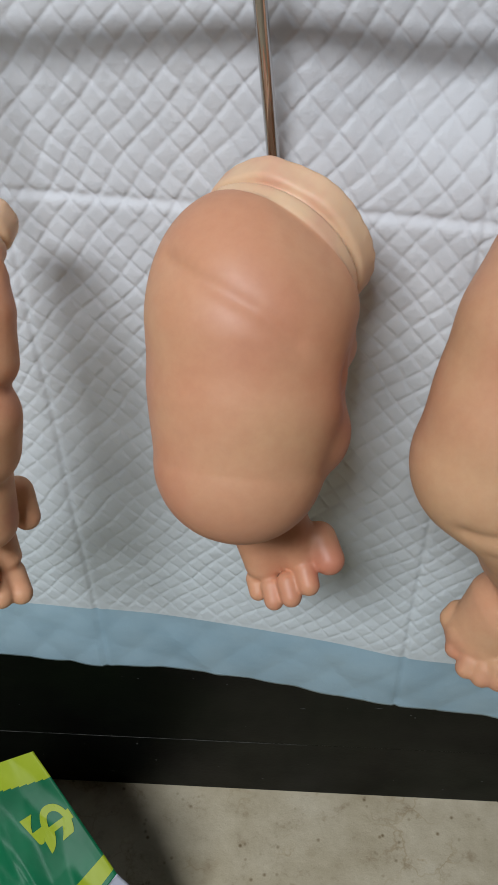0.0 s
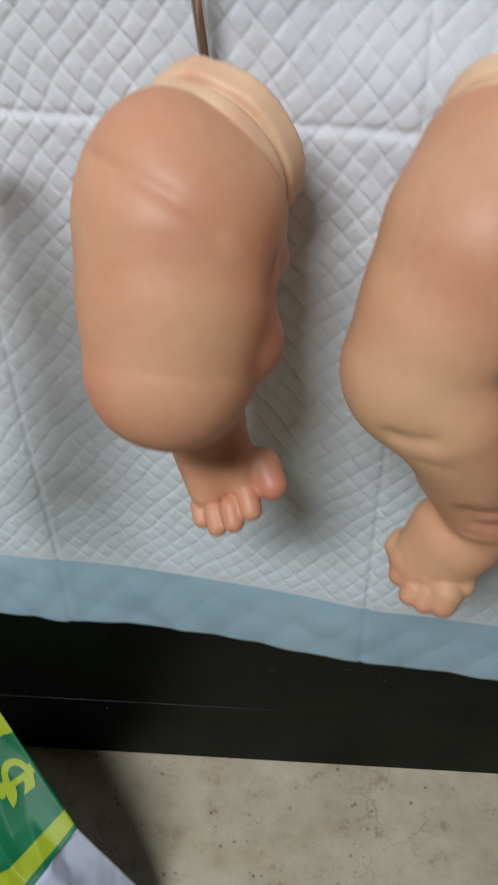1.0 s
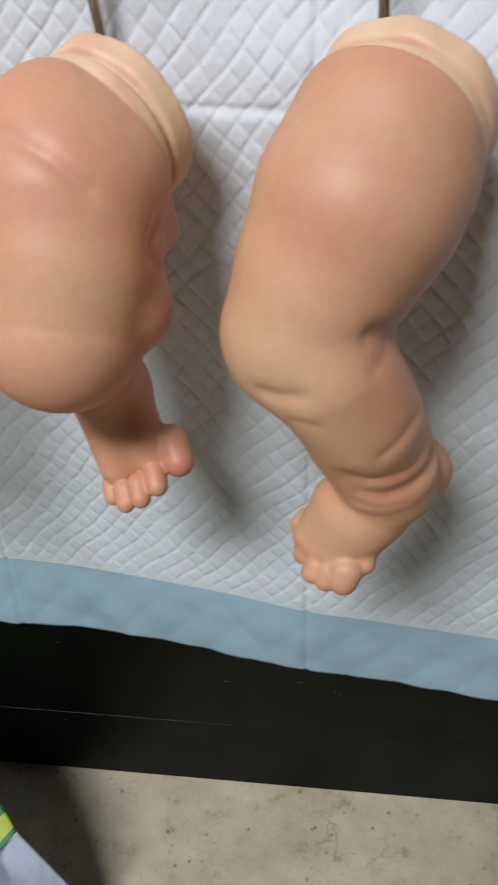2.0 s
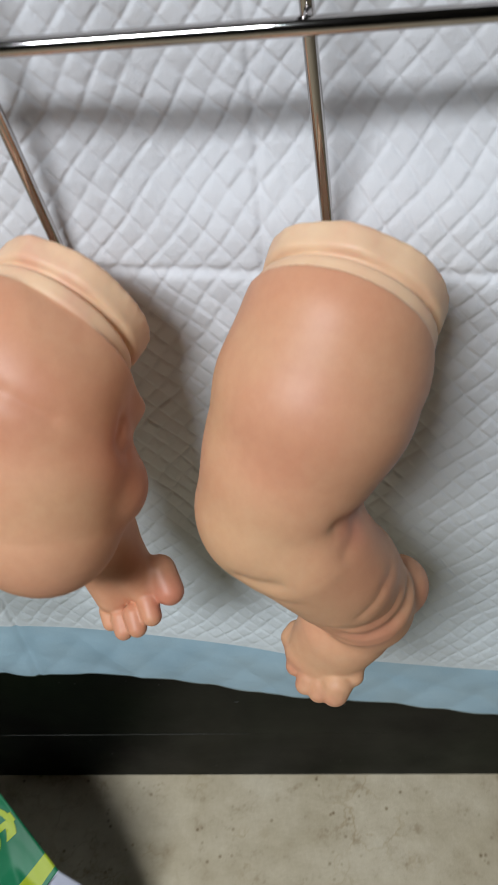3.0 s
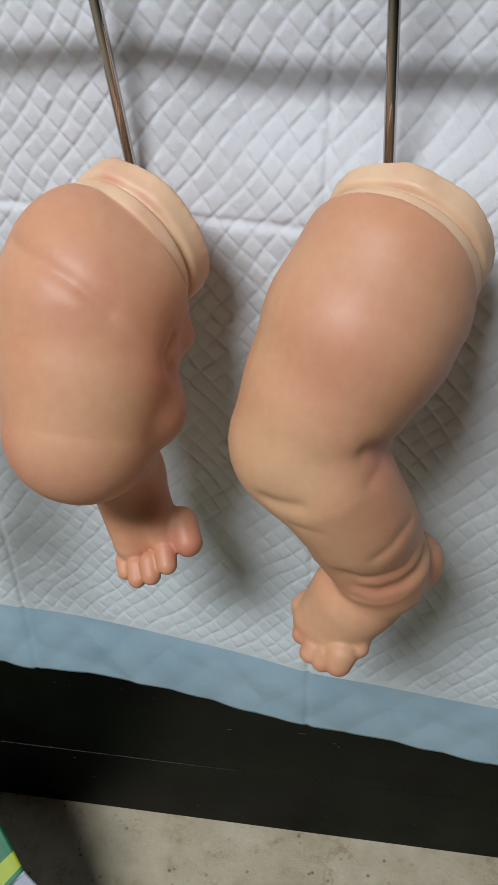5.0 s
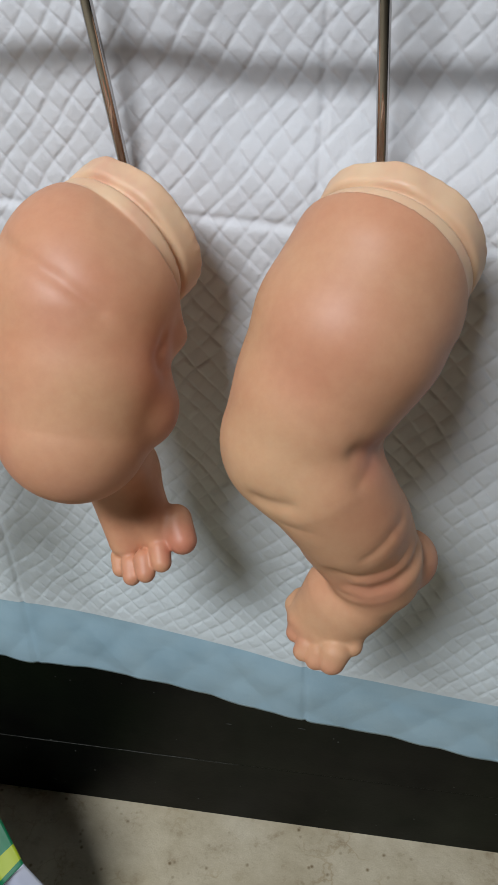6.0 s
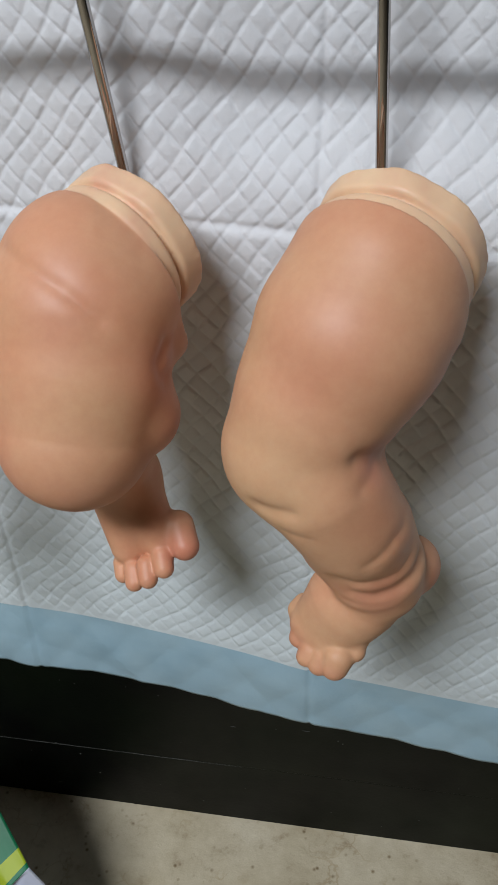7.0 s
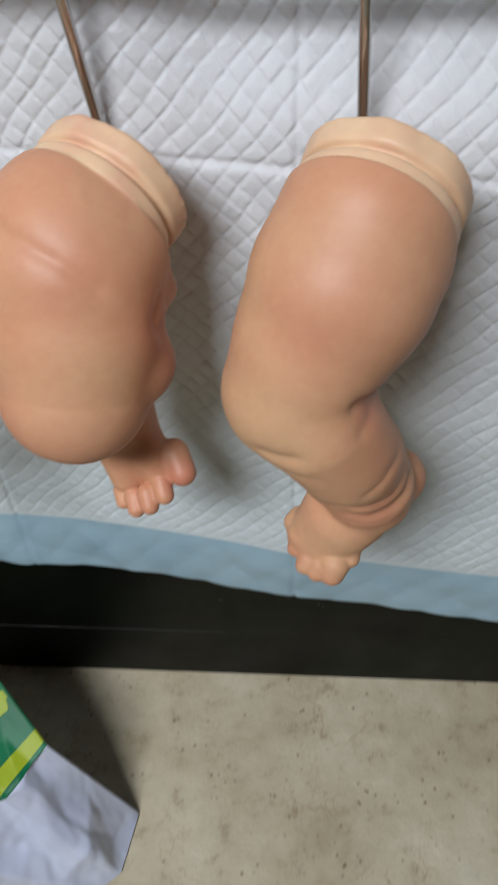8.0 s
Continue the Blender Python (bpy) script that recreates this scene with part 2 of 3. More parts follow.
def rim_field(p, centre, axis, radius, length=0.0145):
    """The flange of a moulded limb: a short rounded band, a groove and a thin lip. The opening faces along axis."""
    axis = unit(axis)
    s = (p - np.array(centre)) @ axis
    r = np.linalg.norm(p - np.array(centre) - s[..., None] * axis, axis=-1)
    wave = 0.0005 * np.sin(9 * p[..., 0] / radius) + 0.06 * np.maximum(s, 0)
    # the trimmed outer edge is a little ragged
    wave = wave + 0.00035 * np.sin(640 * p[..., 0] + 300 * p[..., 1]) * np.sin(870 * p[..., 2]) * np.clip((s - 0.6 * length) / (0.4 * length), 0, 1)
    start = 0.0024
    qr, qs = r - radius - wave + 0.0026, np.abs(s - 0.5 * (length + start)) - 0.5 * (length - start) + 0.0026
    band = np.minimum(np.maximum(qr, qs), 0) + np.hypot(np.maximum(qr, 0), np.maximum(qs, 0)) - 0.0026
    lip = np.hypot(np.maximum(r - radius + 0.0016, 0), np.maximum(np.abs(s + 0.0042) - 0.0020, 0)) - 0.0018
    neck = np.maximum(r - radius + 0.0036, np.abs(s) - 0.011)
    hollow = np.maximum(r - radius + 0.006, 0.004 - s)
    d = blend(np.minimum(band, lip), neck, 0.0015)
    return np.maximum(d, -hollow), s


def limb(name, shapes, rim, grooves, lo, hi, step, blush_and_shade=()):
    """One moulded doll limb. shapes: a, b, ra, rb, blend; grooves: points, depth, width."""
    centre, axis, radius = rim

    def field(p):
        d = None
        for a, b, ra, rb, kk in shapes:
            f = cone_field(p, a, b, ra, rb)
            d = f if d is None else blend(d, f, kk)
        for pts, depth, width in grooves:
            d = d + depth * np.exp(-np.sqrt(line_distance(p, pts) ** 2 + 0.0005 ** 2) / width)
        f, s = rim_field(p, centre, axis, radius)
        cut = s + 0.0075
        d = np.maximum(d, cut)
        d = blend(d, f, 0.0012)
        return d

    verts, faces = surface_net(field, lo, hi, step)
    ob = part(name, mesh_of(name, verts, faces, [vinyl_material(centre, axis, blush_and_shade)]))
    soft = ob.modifiers.new("soft", "SMOOTH")
    soft.factor, soft.iterations = 0.5, 3
    return ob


# ---- the place: floor, board, room ----
FLOOR_Z = 0.0
floor = part("floor", box_mesh("floor", (-1.9, -2.3, -0.05), (1.9, 0.60, FLOOR_Z), CONCRETE))
tagged(floor, "stained beige-grey bare concrete floor", "floor", kind="structure")
for nm, lo, hi in (("wall_north", (-2.0, 0.60, 0), (2.0, 0.70, 2.4)), ("wall_south", (-2.0, -2.40, 0), (2.0, -2.30, 2.4)),
                   ("wall_west", (-2.0, -2.30, 0), (-1.9, 0.60, 2.4)), ("wall_east", (1.9, -2.30, 0), (2.0, 0.60, 2.4))):
    tagged(part(nm, box_mesh(nm, lo, hi, WALL)), "plain dark grey painted room wall", "wall", kind="structure")
tagged(part("ceiling", box_mesh("ceiling", (-2.0, -2.40, 2.4), (2.0, 0.70, 2.5), WALL)), "plain dark grey ceiling", "ceiling", kind="structure")


def board():
    """The black painted front behind the pad, down to the floor, turned a little."""
    ob = new("black_cabinet")
    ob.matrix_world = pose(0, 0.3235, 0, 0, 0, 1.9)
    part("front_panel", box_mesh("front_panel", (-0.75, 0.0, 0.0875), (0.95, 0.02, 0.98), BLACK, 0.0008), ob)
    part("plinth", box_mesh("plinth", (-0.75, 0.0006, 0.0), (0.95, 0.02, 0.0872), BLACK, 0.0006), ob)
    part("side_panel", box_mesh("side_panel", (-0.75, 0.0205, 0.0), (-0.73, 0.23, 0.98), BLACK), ob)
    part("side_panel", box_mesh("side_panel", (0.93, 0.0205, 0.0), (0.95, 0.23, 0.98), BLACK), ob)
    part("top", box_mesh("top", (-0.76, -0.004, 0.9802), (0.96, 0.24, 1.0), BLACK, 0.002), ob)
    # chips and scrapes in the paint
    rng = random.Random(5)
    marks = [(-0.129, 0.0890, 1.6, 1.0), (-0.109, 0.0760, 1.2, 1.0), (-0.136, 0.0240, 3.4, 0.7), (-0.004, 0.0240, 1.2, 1.2), (0.172, 0.182, 1.6, 1.2),
             (0.028, 0.146, 4.0, 0.6), (0.086, 0.152, 4.5, 0.5), (0.115, 0.140, 1.0, 1.0), (0.30, 0.02, 4.0, 0.7)]
    marks += [(rng.uniform(-0.2, 0.3), rng.uniform(0.01, 0.19), rng.uniform(0.5, 1.1), rng.uniform(0.4, 0.9)) for _ in range(26)]
    for x, z, wide, high in marks:
        bm = bmesh.new()
        bmesh.ops.create_icosphere(bm, subdivisions=2, radius=1.0)
        for v in bm.verts:
            n = 0.75 + 0.5 * noise.noise(v.co * 1.7 + Vector((x * 90, z * 70, 0)))
            v.co = (x + v.co.x * wide * 0.0008 * n, -0.0001 + v.co.y * 0.00025, z + v.co.z * high * 0.0008 * n)
        me = bpy.data.meshes.new("paint_chip")
        bm.to_mesh(me)
        bm.free()
        me.materials.append(CHIP)
        part("paint_chip", me, ob)
    x = -0.30
    while x < 0.02:
        run = rng.uniform(0.008, 0.04)
        r = 0.00018 * (1 - max(x + 0.05, 0) * 8) * rng.uniform(0.5, 1.2)
        pts = [(x + run * k / 4, -0.0001, 0.0874 + rng.uniform(-0.0003, 0.0003)) for k in range(5)]
        part("scrape", tube_mesh("scrape", pts, max(r, 0.00008), CHIP, 8), ob)
        x += run - 0.0005
    return tagged(ob, "black painted wooden cabinet front, scuffed near the floor", "cabinet")


board()

# ---- the pad ----
FOLDS = (-0.324, -0.115, 0.092, 0.299)
CREASE = 0.586


def pad_y(x, z):
    """The hanging sheet: turned a little, with soft waves and pressed folds."""
    y = np.minimum(0.3065 - 0.085 * x, 0.3195 + 0.033 * x - 0.0005)
    for f in FOLDS:
        y = y + 0.0012 * np.exp(-((x - f) / 0.0018) ** 2) - 0.0024 * np.exp(-((x - f) / 0.03) ** 2)
    gap = CREASE + 0.0015 * np.sin(23 * x) - z
    y = y - 0.0013 * np.exp(-np.clip(gap, 0, 1) / 0.018) / (1 + np.exp(-gap / 0.0012)) + 0.0010 * np.exp(-((gap + 0.002) / 0.0022) ** 2)
    back = 1 / (1 + np.exp(-(x - 0.045) / 0.012)) / (1 + np.exp(-(z - 0.625) / 0.010))
    return y + 0.017 * back + 0.0012 * np.sin(19 * x + 7 * z) + 0.0010 * np.sin(41 * z - 9 * x + 1.0)


def pad_lift(x, z):
    """How much higher the hem hangs towards one side."""
    return 0.024 * np.log1p(np.exp((0.10 - x) / 0.03)) * 0.03 * np.clip((0.55 - z) / 0.2, 0, 1)


def grid_faces(nx, nz):
    i = np.arange(nx * nz).reshape(nx, nz)
    return np.stack([i[:-1, :-1], i[1:, :-1], i[1:, 1:], i[:-1, 1:]], -1).reshape(-1, 4)


def pad():
    ob = new("underpad")
    w, h = 0.0123, 0.0150
    xs = np.arange(-0.262, 0.300, 0.00085)
    zs = np.arange(0.272, 0.78, 0.00085)
    x, z = np.meshgrid(xs, zs, indexing="ij")
    bent_x = x + 0.0015 * np.sin(55 * z + 13 * x) + 0.0010 * np.sin(140 * z + 30 * x)
    bent_z = z + 0.0015 * np.sin(48 * x - 21 * z) + 0.0009 * np.sin(120 * x - 40 * z)
    u, v = bent_x / w + bent_z / h, bent_x / w - bent_z / h
    fu, fv = np.abs(u - np.round(u)), np.abs(v - np.round(v))
    rng = np.random.default_rng(4)
    table = rng.random((512, 512, 3))
    cell = table[np.floor(u).astype(int) % 512, np.floor(v).astype(int) % 512]
    gu, gv = u - np.floor(u) - 0.5, v - np.floor(v) - 0.5
    # faint and strong stretches of the pressed lines
    su = 0.75 + 0.35 * np.sin(1.9 * np.round(u) + 0.5 * v) + 0.15 * np.sin(37 * x + 90 * z)
    sv = 0.85 + 0.35 * np.sin(2.3 * np.round(v) + 0.45 * u + 1) + 0.15 * np.sin(61 * x - 45 * z)
    dome = (1 - (2 * np.abs(gu)) ** 3) * (1 - (2 * np.abs(gv)) ** 3)
    fade = np.clip(np.minimum(fu, fv) / 0.14, 0, 1)
    height = 0.00042 * dome + 0.0010 * fade * (gu * (cell[..., 1] - 0.5) + gv * (cell[..., 2] - 0.5)) + 0.0003 * fade * cell[..., 0]
    height -= 0.00030 * su * np.exp(-(fu / 0.062) ** 2) + 0.00036 * sv * np.exp(-(fv / 0.062) ** 2)
    low = np.clip((z - 0.29) / 0.25, 0.75, 1) * 1.15 * np.clip((z - 0.2715) / 0.010, 0, 1)
    y = pad_y(x, z) - height * low
    z = z + pad_lift(x, z)
    verts = np.stack([x, y, z], -1).reshape(-1, 3)
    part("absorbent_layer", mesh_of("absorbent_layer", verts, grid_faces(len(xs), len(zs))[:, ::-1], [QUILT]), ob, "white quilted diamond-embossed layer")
    xs = np.arange(-0.326, 0.512, 0.002)
    zs = np.concatenate([np.arange(0.0, 1.0, 1 / 34)])
    x, q = np.meshgrid(xs, zs, indexing="ij")
    foot = 0.2065 + 0.02 * np.maximum(x - 0.09, 0) + 0.0006 * np.sin(23 * x) + 0.0006 * np.sin(71 * x + 1) + 0.0010 * np.abs(np.sin(15.2 * (x + 0.115)))
    z = foot + q * (0.276 - foot)
    z = z + pad_lift(x, z)
    y = pad_y(x, z) + 0.0010 + 0.0006 * q ** 3 - 1.35 * (1 - q ** 4) * (0.0011 * np.abs(np.sin(60 * x + 40 * z)) * np.sin(33 * x) + 0.0005 * np.abs(np.sin(95 * x - 70 * z)) + 0.0006 * np.abs(np.sin(21 * x + 58 * z + 1.0)))
    verts = np.stack([x, y, z], -1).reshape(-1, 3)
    film = part("bottom_border", mesh_of("bottom_border", verts, grid_faces(len(xs), len(zs))[:, ::-1], [FILM]), ob, "crumpled pale blue plastic hem")
    film.modifiers.new("thick", "SOLIDIFY").thickness = 0.0004
    zs = np.linspace(0.782, 0.99, 30)
    xs = np.linspace(-0.262, 0.300, 60)
    x, z = np.meshgrid(xs, zs, indexing="ij")
    verts = np.stack([x, pad_y(x, z), z + pad_lift(x, z)], -1).reshape(-1, 3)
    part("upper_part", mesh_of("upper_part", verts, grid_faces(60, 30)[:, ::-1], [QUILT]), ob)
    for nm, x0, x1 in (("side_border", -0.326, -0.264), ("plain_part", 0.302, 0.512)):
        xs = np.linspace(x0, x1, 12)
        zs = np.linspace(0.2770, 0.99, 60)
        x, z = np.meshgrid(xs, zs, indexing="ij")
        verts = np.stack([x, pad_y(x, z) + 0.0012, z + pad_lift(x, z)], -1).reshape(-1, 3)
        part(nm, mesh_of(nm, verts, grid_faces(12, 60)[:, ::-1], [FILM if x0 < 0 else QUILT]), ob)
    return tagged(ob, "white quilted disposable underpad with a pale blue plastic border", "underpad")


pad()


# ---- the chrome rack ----
def rack():
    ob = new("chrome_rack")
    part("crossbar", tube_mesh("crossbar", [(-0.62, 0.269, 0.700), (0.1, 0.269, 0.700), (0.78, 0.269, 0.700)], 0.0030, CHROME), ob)
    for x0, x1, y0, y1, n in ((-0.1195, -0.1170, 0.280, 0.283, 16), (0.0006, 0.0066, 0.2870, 0.2985, 19), (0.1162, 0.1199, 0.2838, 0.2885, 19), (0.233, 0.236, 0.284, 0.287, 19)):
        pts = []
        for i in range(n):
            z = 0.80 - i * 0.01325
            q = (0.691 - z) / 0.09
            pts.append((x0 + (x1 - x0) * q, y0 + (y1 - y0) * q, z))
        prong = part("prong", tube_mesh("prong", pts, 0.0025, CHROME), ob)
        stub = [(x0, 0.2715 + (y0 - 0.2715) * k / 2, 0.7000) for k in range(3)]
        part("stub", tube_mesh("stub", stub, 0.0014, CHROME, 10), prong)
    for x in (-0.62, 0.78):
        part("upright", tube_mesh("upright", [(x, 0.269, 0.0), (x, 0.269, 0.4), (x, 0.269, 0.85)], 0.006, CHROME), ob)
    return tagged(ob, "chrome wire rack with a crossbar and thin prongs", "rack")


rack()

# ---- the moulded limbs ----
GROUP = "doll limbs on the rack"


def leg_front():
    """The leg whose knee faces outwards."""
    body = [
        ((0.0009, 0.2390, 0.5780), (0.0008, 0.2262, 0.5542), 0.0392, 0.0374, 0.0040),
        ((0.0008, 0.2262, 0.5542), (-0.0006, 0.2125, 0.5322), 0.0374, 0.0320, 0.0040),
        ((-0.0045, 0.2110, 0.5300), (0.0005, 0.2105, 0.5290), 0.0172, 0.0170, 0.0250),
        ((-0.0018, 0.2504, 0.5928), (0.0153, 0.2580, 0.5872), 0.0307, 0.0272, 0.0120),
        ((0.0262, 0.2630, 0.5745), (0.0288, 0.2509, 0.5605), 0.0176, 0.0138, 0.0060),
        ((0.0220, 0.2270, 0.5345), (0.0110, 0.2170, 0.5300), 0.0200, 0.0175, 0.0055),
        ((0.0040, 0.2389, 0.4990), (0.0045, 0.2470, 0.4780), 0.0180, 0.0170, 0.0080),
    ]
    tip = [
        ((0.0048, 0.2465, 0.4775), (0.0225, 0.2345, 0.4505), 0.0165, 0.0098, 0.0060),
        ((0.0005, 0.2455, 0.4760), (0.0065, 0.2335, 0.4425), 0.0163, 0.0098, 0.0060),
        ((0.0320, 0.2380, 0.4560), (0.0370, 0.2298, 0.4507), 0.0080, 0.0073, 0.0030),
        ((0.0262, 0.2255, 0.4470), (0.0283, 0.2198, 0.4437), 0.0055, 0.0051, 0.0014),
        ((0.0184, 0.2225, 0.4415), (0.0204, 0.2168, 0.4378), 0.0053, 0.0050, 0.0014),
        ((0.0106, 0.2235, 0.4362), (0.0124, 0.2178, 0.4326), 0.0050, 0.0047, 0.0014),
        ((0.0030, 0.2290, 0.4337), (0.0044, 0.2240, 0.4303), 0.0050, 0.0044, 0.0014),
    ]
    rim = ((0.0100, 0.2661, 0.5903), (0.416, 0.884, 0.212), 0.0345)
    grooves = [
        ([(-0.0283, 0.2347, 0.6078), (-0.0152, 0.2203, 0.6099), (-0.0040, 0.2138, 0.6081), (0.0076, 0.2099, 0.6034), (0.0206, 0.2087, 0.5933)], 0.0027, 0.0030),
        ([(0.0391, 0.2294, 0.5700), (0.0382, 0.2220, 0.5660), (0.0388, 0.2217, 0.5598), (0.0394, 0.2253, 0.5553)], 0.0044, 0.0026),
    ]
    ob = limb("doll_limb", body + tip, rim, grooves, (-0.055, 0.158, 0.422), (0.098, 0.305, 0.653), 0.0009,
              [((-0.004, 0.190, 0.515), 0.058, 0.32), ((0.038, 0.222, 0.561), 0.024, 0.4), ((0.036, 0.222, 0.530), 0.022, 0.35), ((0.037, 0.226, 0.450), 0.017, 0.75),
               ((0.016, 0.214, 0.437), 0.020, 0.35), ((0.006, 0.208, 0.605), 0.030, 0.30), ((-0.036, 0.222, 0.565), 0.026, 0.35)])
    return tagged(ob, "peach painted vinyl doll leg, knee bent, with a bare rim", "doll leg", GROUP)


def leg_side():
    """The leg whose knee points sideways."""
    body = [
        ((0.1223, 0.2468, 0.5989), (0.1152, 0.2290, 0.5796), 0.0358, 0.0360, 0.0040),
        ((0.1150, 0.2290, 0.5796), (0.1025, 0.2190, 0.5550), 0.0358, 0.0325, 0.0040),
        ((0.1025, 0.2190, 0.5550), (0.0972, 0.2140, 0.5358), 0.0325, 0.0330, 0.0040),
        ((0.1105, 0.2325, 0.5810), (0.1070, 0.2285, 0.5690), 0.0330, 0.0312, 0.0110),
        ((0.1238, 0.2420, 0.5850), (0.1222, 0.2400, 0.5790), 0.0335, 0.0315, 0.0060),
        ((0.1072, 0.2050, 0.5262), (0.1198, 0.2068, 0.5025), 0.0270, 0.0248, 0.0050),
        ((0.1217, 0.2119, 0.4930), (0.1303, 0.2141, 0.4728), 0.0256, 0.0229, 0.0030),
        ((0.1323, 0.2155, 0.4662), (0.1342, 0.2155, 0.4609), 0.0216, 0.0197, 0.0030),
    ]
    tip = [
        ((0.1462, 0.2290, 0.4570), (0.1225, 0.2150, 0.4430), 0.0150, 0.0161, 0.0040),
        ((0.1248, 0.2136, 0.4426), (0.1155, 0.2078, 0.4240), 0.0168, 0.0118, 0.0090),
        ((0.1153, 0.2166, 0.4398), (0.1040, 0.2135, 0.4250), 0.0168, 0.0118, 0.0090),
        ((0.1246, 0.2030, 0.4275), (0.1254, 0.2000, 0.4246), 0.0070, 0.0052, 0.0016),
        ((0.0988, 0.2204, 0.4283), (0.0962, 0.2190, 0.4262), 0.0066, 0.0060, 0.0018),
        ((0.0998, 0.2098, 0.4225), (0.0978, 0.2074, 0.4198), 0.0058, 0.0052, 0.0012),
        ((0.1040, 0.2015, 0.4192), (0.1024, 0.1993, 0.4164), 0.0056, 0.0051, 0.0012),
        ((0.1105, 0.1978, 0.4196), (0.1090, 0.1955, 0.4166), 0.0060, 0.0054, 0.0012),
        ((0.1178, 0.1965, 0.4228), (0.1166, 0.1940, 0.4190), 0.0078, 0.0068, 0.0012),
    ]
    rim = ((0.1260, 0.2558, 0.5994), (0.315, 0.900, 0.300), 0.0353)
    grooves = [
        ([(0.1328, 0.2104, 0.5375), (0.1288, 0.1987, 0.5456), (0.1231, 0.1925, 0.5495)], 0.0062, 0.0028),
        ([(0.1305, 0.2014, 0.5430), (0.1293, 0.1965, 0.5400), (0.1258, 0.1890, 0.5380)], 0.0030, 0.0044),
        ([(0.0838, 0.1849, 0.5265), (0.0893, 0.1822, 0.5271), (0.0977, 0.1792, 0.5294)], 0.0042, 0.0024),
        ([(0.0948, 0.1828, 0.5165), (0.1055, 0.1795, 0.5164)], 0.0010, 0.0030),
        ([(0.1428, 0.2000, 0.5096), (0.1398, 0.1935, 0.5091), (0.1361, 0.1882, 0.5056), (0.1293, 0.1838, 0.5005)], 0.0024, 0.0028),
        ([(0.1466, 0.2019, 0.4898), (0.1425, 0.1956, 0.4860), (0.1320, 0.1891, 0.4849), (0.1190, 0.1878, 0.4839)], 0.0026, 0.0024),
        ([(0.1515, 0.2122, 0.4817), (0.1489, 0.2019, 0.4789), (0.1409, 0.1938, 0.4763), (0.1312, 0.1906, 0.4737), (0.1220, 0.1906, 0.4745), (0.1167, 0.1866, 0.4869)], 0.0052, 0.0028),
        ([(0.1410, 0.1938, 0.4689), (0.1315, 0.1919, 0.4663), (0.1209, 0.1941, 0.4662)], 0.0008, 0.0020),
    ]
    ob = limb("doll_limb", body + tip, rim, grooves, (0.050, 0.145, 0.405), (0.205, 0.305, 0.659), 0.0009,
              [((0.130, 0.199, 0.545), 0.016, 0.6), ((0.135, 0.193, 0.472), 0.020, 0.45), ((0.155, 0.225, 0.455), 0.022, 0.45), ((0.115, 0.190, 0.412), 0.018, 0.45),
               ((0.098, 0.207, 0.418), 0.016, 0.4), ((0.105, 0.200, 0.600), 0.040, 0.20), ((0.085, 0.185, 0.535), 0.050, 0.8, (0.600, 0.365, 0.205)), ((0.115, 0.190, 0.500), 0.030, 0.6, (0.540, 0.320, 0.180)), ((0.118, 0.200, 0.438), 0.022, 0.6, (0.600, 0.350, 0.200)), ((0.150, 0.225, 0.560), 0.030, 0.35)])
    return tagged(ob, "peach painted vinyl doll leg turned sideways, with ankle creases", "doll leg", GROUP)


def arm():
    """The arm with its curled fingers."""
    body = [
        ((-0.1030, 0.2511, 0.5904), (-0.1047, 0.2412, 0.5776), 0.0100, 0.0135, 0.0040),
        ((-0.1045, 0.2389, 0.5753), (-0.1059, 0.2305, 0.5596), 0.0144, 0.0168, 0.0040),
        ((-0.1085, 0.2214, 0.5392), (-0.1112, 0.2197, 0.5233), 0.0190, 0.0186, 0.0030),
        ((-0.1140, 0.2200, 0.5025), (-0.1161, 0.2178, 0.4790), 0.0140, 0.0141, 0.0050),
    ]
    tip = [
        ((-0.1164, 0.2400, 0.4696), (-0.1083, 0.2360, 0.4747), 0.0085, 0.0076, 0.0030),
        ((-0.1076, 0.2360, 0.4778), (-0.1031, 0.2300, 0.4682), 0.0078, 0.0064, 0.0020),
        ((-0.1234, 0.2320, 0.4518), (-0.1191, 0.2290, 0.4388), 0.0105, 0.0078, 0.0040),
        ((-0.1182, 0.2260, 0.4280), (-0.1104, 0.2170, 0.4263), 0.0080, 0.0058, 0.0020),
        ((-0.1238, 0.2220, 0.4309), (-0.1183, 0.2120, 0.4295), 0.0072, 0.0062, 0.0016),
        ((-0.1309, 0.2240, 0.4624), (-0.1240, 0.2080, 0.4440), 0.0082, 0.0064, 0.0016),
    ]
    rim = ((-0.1040, 0.2578, 0.5974), (0.103, 0.962, 0.255), 0.0108)
    grooves = [
        ([(-0.0896, 0.2325, 0.5449), (-0.0930, 0.2218, 0.5528), (-0.0988, 0.2155, 0.5584)], 0.0020, 0.0040),
    ]
    # these reddish-brown spots are blush that also paints shade onto the arm
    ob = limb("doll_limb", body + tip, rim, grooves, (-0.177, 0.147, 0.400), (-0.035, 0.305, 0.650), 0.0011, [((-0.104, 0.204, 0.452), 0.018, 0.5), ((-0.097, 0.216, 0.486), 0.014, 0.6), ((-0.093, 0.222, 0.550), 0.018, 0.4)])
    return tagged(ob, "peach painted vinyl doll arm with curled fingers", "doll arm", GROUP)


leg_front()
leg_side()
arm()


# ---- the carrier bag on the floor ----
FOLDED = np.random.default_rng(8).uniform(-1, 1, (40, 40))
CORNER, RISE, FOOT = Vector((-0.0927, 0.1925, 0.1403)), Vector((-0.0349, 0.0323, 0.0210)), Vector((-0.0380, 0.1880, 0.0020))
TOP, SPAN = 1.95, 0.25


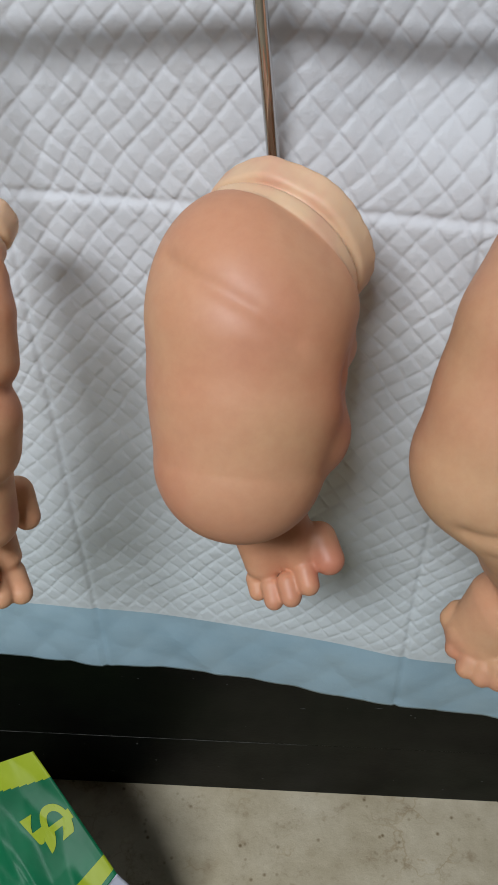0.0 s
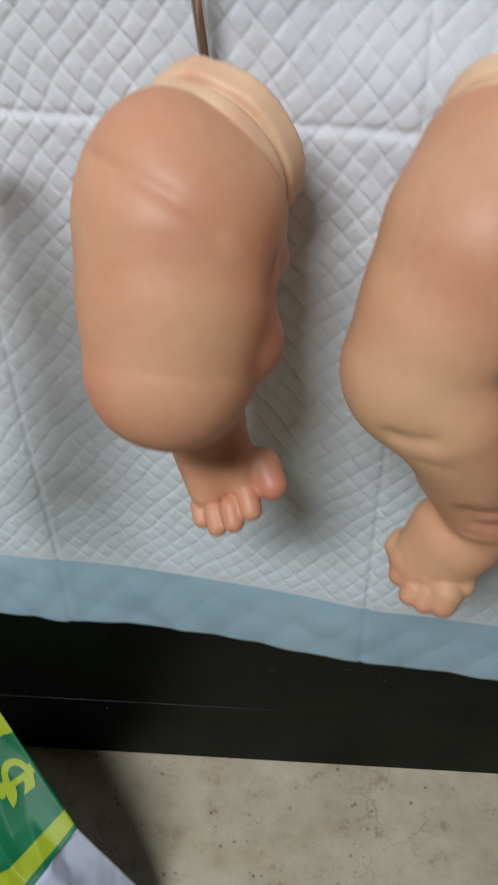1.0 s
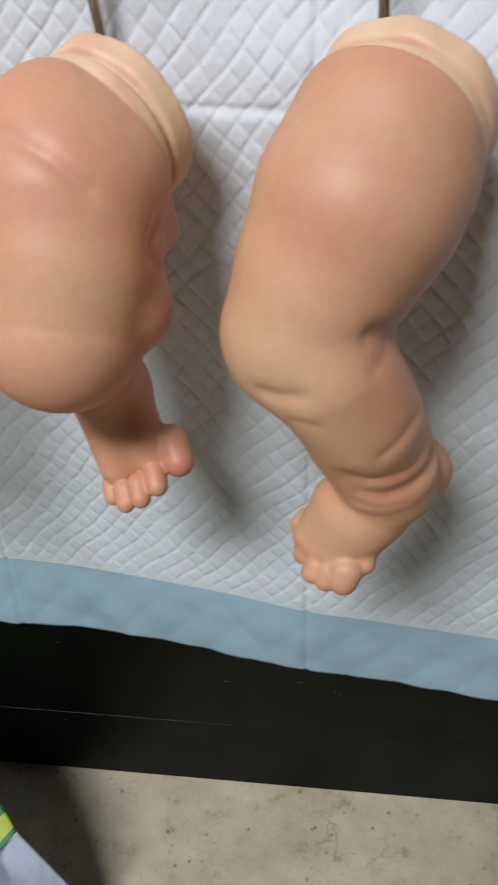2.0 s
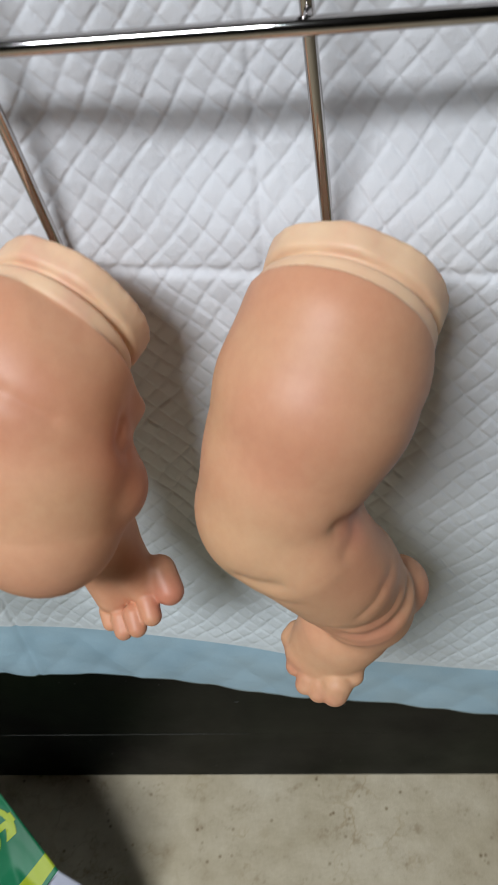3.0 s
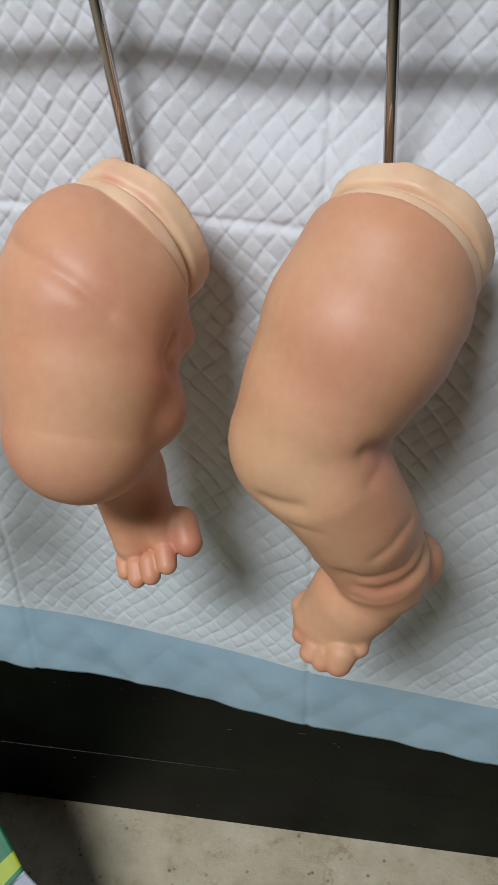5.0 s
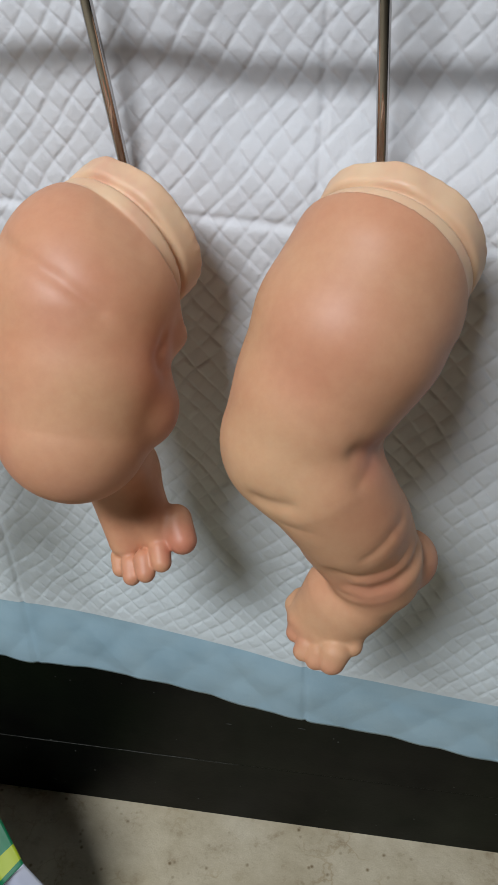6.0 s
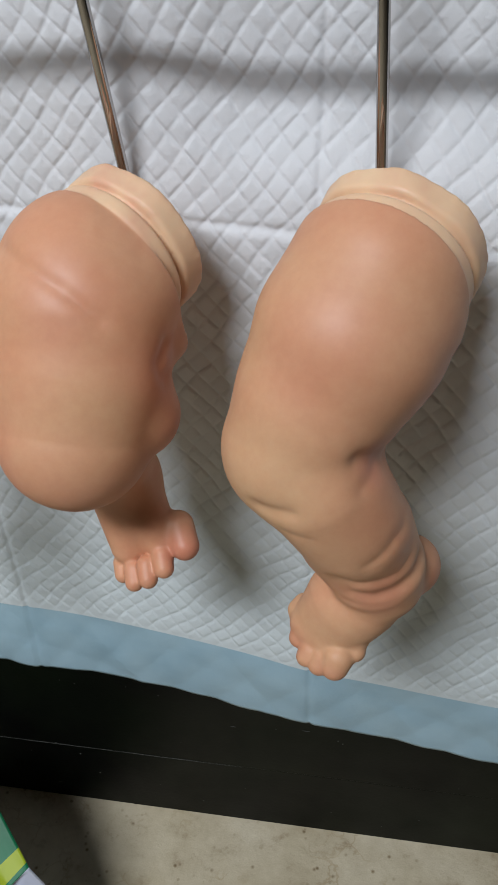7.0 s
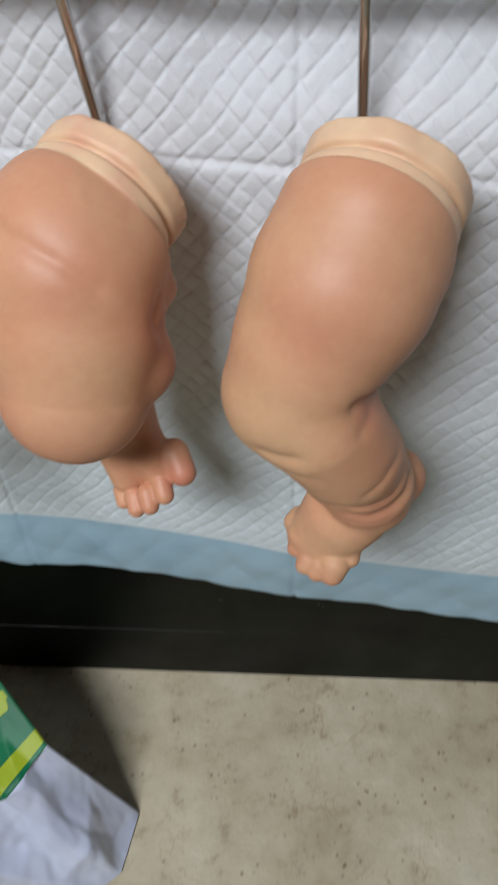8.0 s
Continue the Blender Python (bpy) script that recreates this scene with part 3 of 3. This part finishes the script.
def facets(u, v):
    """Height of a sheet creased into flat triangles with sharp edges between them."""
    i, j = math.floor(u), math.floor(v)
    fu, fv = u - i, v - j
    h = lambda p, q: float(FOLDED[p % 40, q % 40])
    if fu + fv < 1:
        return h(i, j) * (1 - fu - fv) + h(i + 1, j) * fu + h(i, j + 1) * fv
    return h(i + 1, j + 1) * (fu + fv - 1) + h(i + 1, j) * (1 - fv) + h(i, j + 1) * (1 - fu)


def bag_edge(s):
    """The upright fold of the slumped bag: from its foot on the floor (-1) by the print's corner (0) to the top."""
    return CORNER + s * RISE if s > 0 else CORNER.lerp(FOOT, -s)


def bag_ways(s):
    """Which way the sheet runs from the fold: near it, further off and at the far end."""
    low = [Vector(v) for v in ((-0.15, -1.0, 0.0), (-0.72, -0.69, 0.0), (-1.0, 0.1, 0.0))]
    mid = [Vector(v) for v in ((-0.52, -0.82, -0.22), (-0.85, -0.35, -0.30), (-1.0, 0.1, -0.30))]
    high = [Vector(v) for v in ((-0.90, -0.25, -0.30), (-0.92, -0.30, -0.25), (-1.0, 0.1, -0.30))]
    if s < 0:
        return [b.lerp(a, -s) for a, b in zip(low, mid)]
    return [a.lerp(b, s / TOP) for a, b in zip(mid, high)]


def bag_sheet(s, w):
    """A place on the smooth front sheet, w metres from the fold."""
    p, left = bag_edge(s), w
    for way, run in zip(bag_ways(s), (0.050, 0.060, 1.0)):
        step = min(left, run)
        p = p + way.normalized() * step
        left -= step
    return Vector((p.x, p.y, max(p.z, 0.002)))


def bag_point(s, w, lift=0.0):
    """A place on the crumpled front sheet."""
    p = bag_sheet(s, w)
    a = bag_sheet(min(s + 0.02, TOP), w) - bag_sheet(min(s + 0.02, TOP) - 0.04, w)
    b = bag_sheet(s, w + 0.002) - bag_sheet(s, max(w - 0.002, 0.0))
    out = b.cross(a).normalized()
    if out.y > 0:
        out = -out
    u, v = s * (0.052 if s > 0 else 0.135), w
    q = 0.006 * noise.noise_vector(Vector((u, v, 0)) * 22)
    u, v = u + q.x, v + q.y
    soft = min(w / 0.02, 1.0) * min((s + 1) / 0.10, 1.0)
    print_calm = 0.2 if s > 0 and w < 0.05 else 1.0
    fold = 0.0105 * print_calm * facets(v / 0.040 - 0.55 * u / 0.05 + 20, u / 0.062 + 0.4 * v / 0.05 + 3) * soft
    fold += 0.0045 * (0.5 + 0.5 * print_calm) * facets(v / 0.016 - 0.4 * u / 0.02 + 9, u / 0.026 + 11) * (0.25 + 0.75 * soft)
    fold += 0.0008 * print_calm * facets(v / 0.007 + 5, u / 0.009 + 0.5 * v / 0.008 + 17) * (0.3 + 0.7 * soft)
    p = p + out * (fold + lift)
    return Vector((p.x, p.y, max(p.z, 0.0015)))


def bag_back(s, w):
    """The rear sheet: it sags behind the front one and meets it along the edges."""
    p = bag_point(s, w)
    belly = math.sin(math.pi * min(max(w / SPAN, 0.0), 1.0)) ** 0.6 * min((TOP - s) / 0.5, 1.0)
    drop = 0.6 * p.z if s < 0 else 0.055
    return Vector((p.x - 0.02 * belly, min(p.y + 0.030 * belly, 0.312), max(p.z - drop * belly, 0.001)))


def bag():
    """A slumped printed plastic bag with a sideways currency sign."""
    ob = new("plastic_bag")
    n, m = 170, 130
    rows = [-1 + (TOP + 1) * i / n for i in range(n + 1)]
    verts = []
    for q in rows:
        verts += [bag_point(q, SPAN * j / m) for j in range(m + 1)]
        verts += [bag_back(q, SPAN * j / m) for j in range(m - 1, 0, -1)]
    faces, mats, ring = [], [], 2 * m
    for i in range(n):
        q = 0.5 * (rows[i] + rows[i + 1])
        for j in range(ring):
            a, b = i * ring + j, i * ring + (j + 1) % ring
            faces.append((a, b, b + ring, a + ring))
            w = SPAN * min(j, ring - j) / m
            if q < 0:
                mats.append(0)
            elif q < 0.07 or 0.30 < q < 1.53 + 3 * w:
                mats.append(1 if w > 0.062 + 0.01 * math.sin(9 * q) and 0.30 < q < 0.62 else 2)
            else:
                mats.append(1)
    part("shell", mesh_of("shell", verts, faces, [BAGWHITE, LIME, GREEN], True, mats), ob)
    curve = bpy.data.curves.new("sign", "FONT")
    curve.body, curve.size, curve.align_x, curve.align_y, curve.offset = "$", 0.049, "CENTER", "CENTER", 0.0014
    holder = new("sign", curve)
    flat = bpy.data.meshes.new_from_object(holder.evaluated_get(bpy.context.evaluated_depsgraph_get()))
    bpy.data.objects.remove(holder)
    bm = bmesh.new()
    bm.from_mesh(flat)
    bmesh.ops.triangulate(bm, faces=bm.faces[:])
    for _ in range(3):
        bmesh.ops.subdivide_edges(bm, edges=[e for e in bm.edges if e.calc_length() > 0.004], cuts=1)
        bmesh.ops.triangulate(bm, faces=bm.faces[:])
    for v in bm.verts:
        v.co = bag_point(1.0 - v.co.x / 0.050, max(0.023 - v.co.y, 0.0005), 0.0007)
    me = bpy.data.meshes.new("printed_sign")
    bm.to_mesh(me)
    bm.free()
    bpy.data.meshes.remove(flat)
    me.materials.append(LIME)
    part("printed_sign", me, ob, "lime printed dollar sign")
    return tagged(ob, "crumpled green, lime and bluish-white plastic carrier bag on the floor", "bag")


bag()


# ---- ceiling light ----
def ceiling_light():
    """A tilted lamp head on a short stem under the ceiling."""
    ob = new("ceiling_light")
    turn = look(LAMP, AIM)
    shell = part("housing", box_mesh("housing", (-0.51, -0.18, 0.012), (0.51, 0.18, 0.060), WALL, 0.006), ob)
    glass = part("diffuser", box_mesh("diffuser", (-0.475, -0.15, 0.004), (0.475, 0.15, 0.0115), GLOW, 0.001), ob)
    for piece in (shell, glass):
        piece.matrix_world = turn
    part("stem", tube_mesh("stem", [LAMP + Vector((0, -0.03, 0.05)), LAMP + Vector((0, -0.03, 0.12)), LAMP + Vector((0, -0.03, 0.15))], 0.012, CHROME), ob)
    return tagged(ob, "oblong white ceiling lamp with a lit diffuser", "lamp")


ceiling_light()
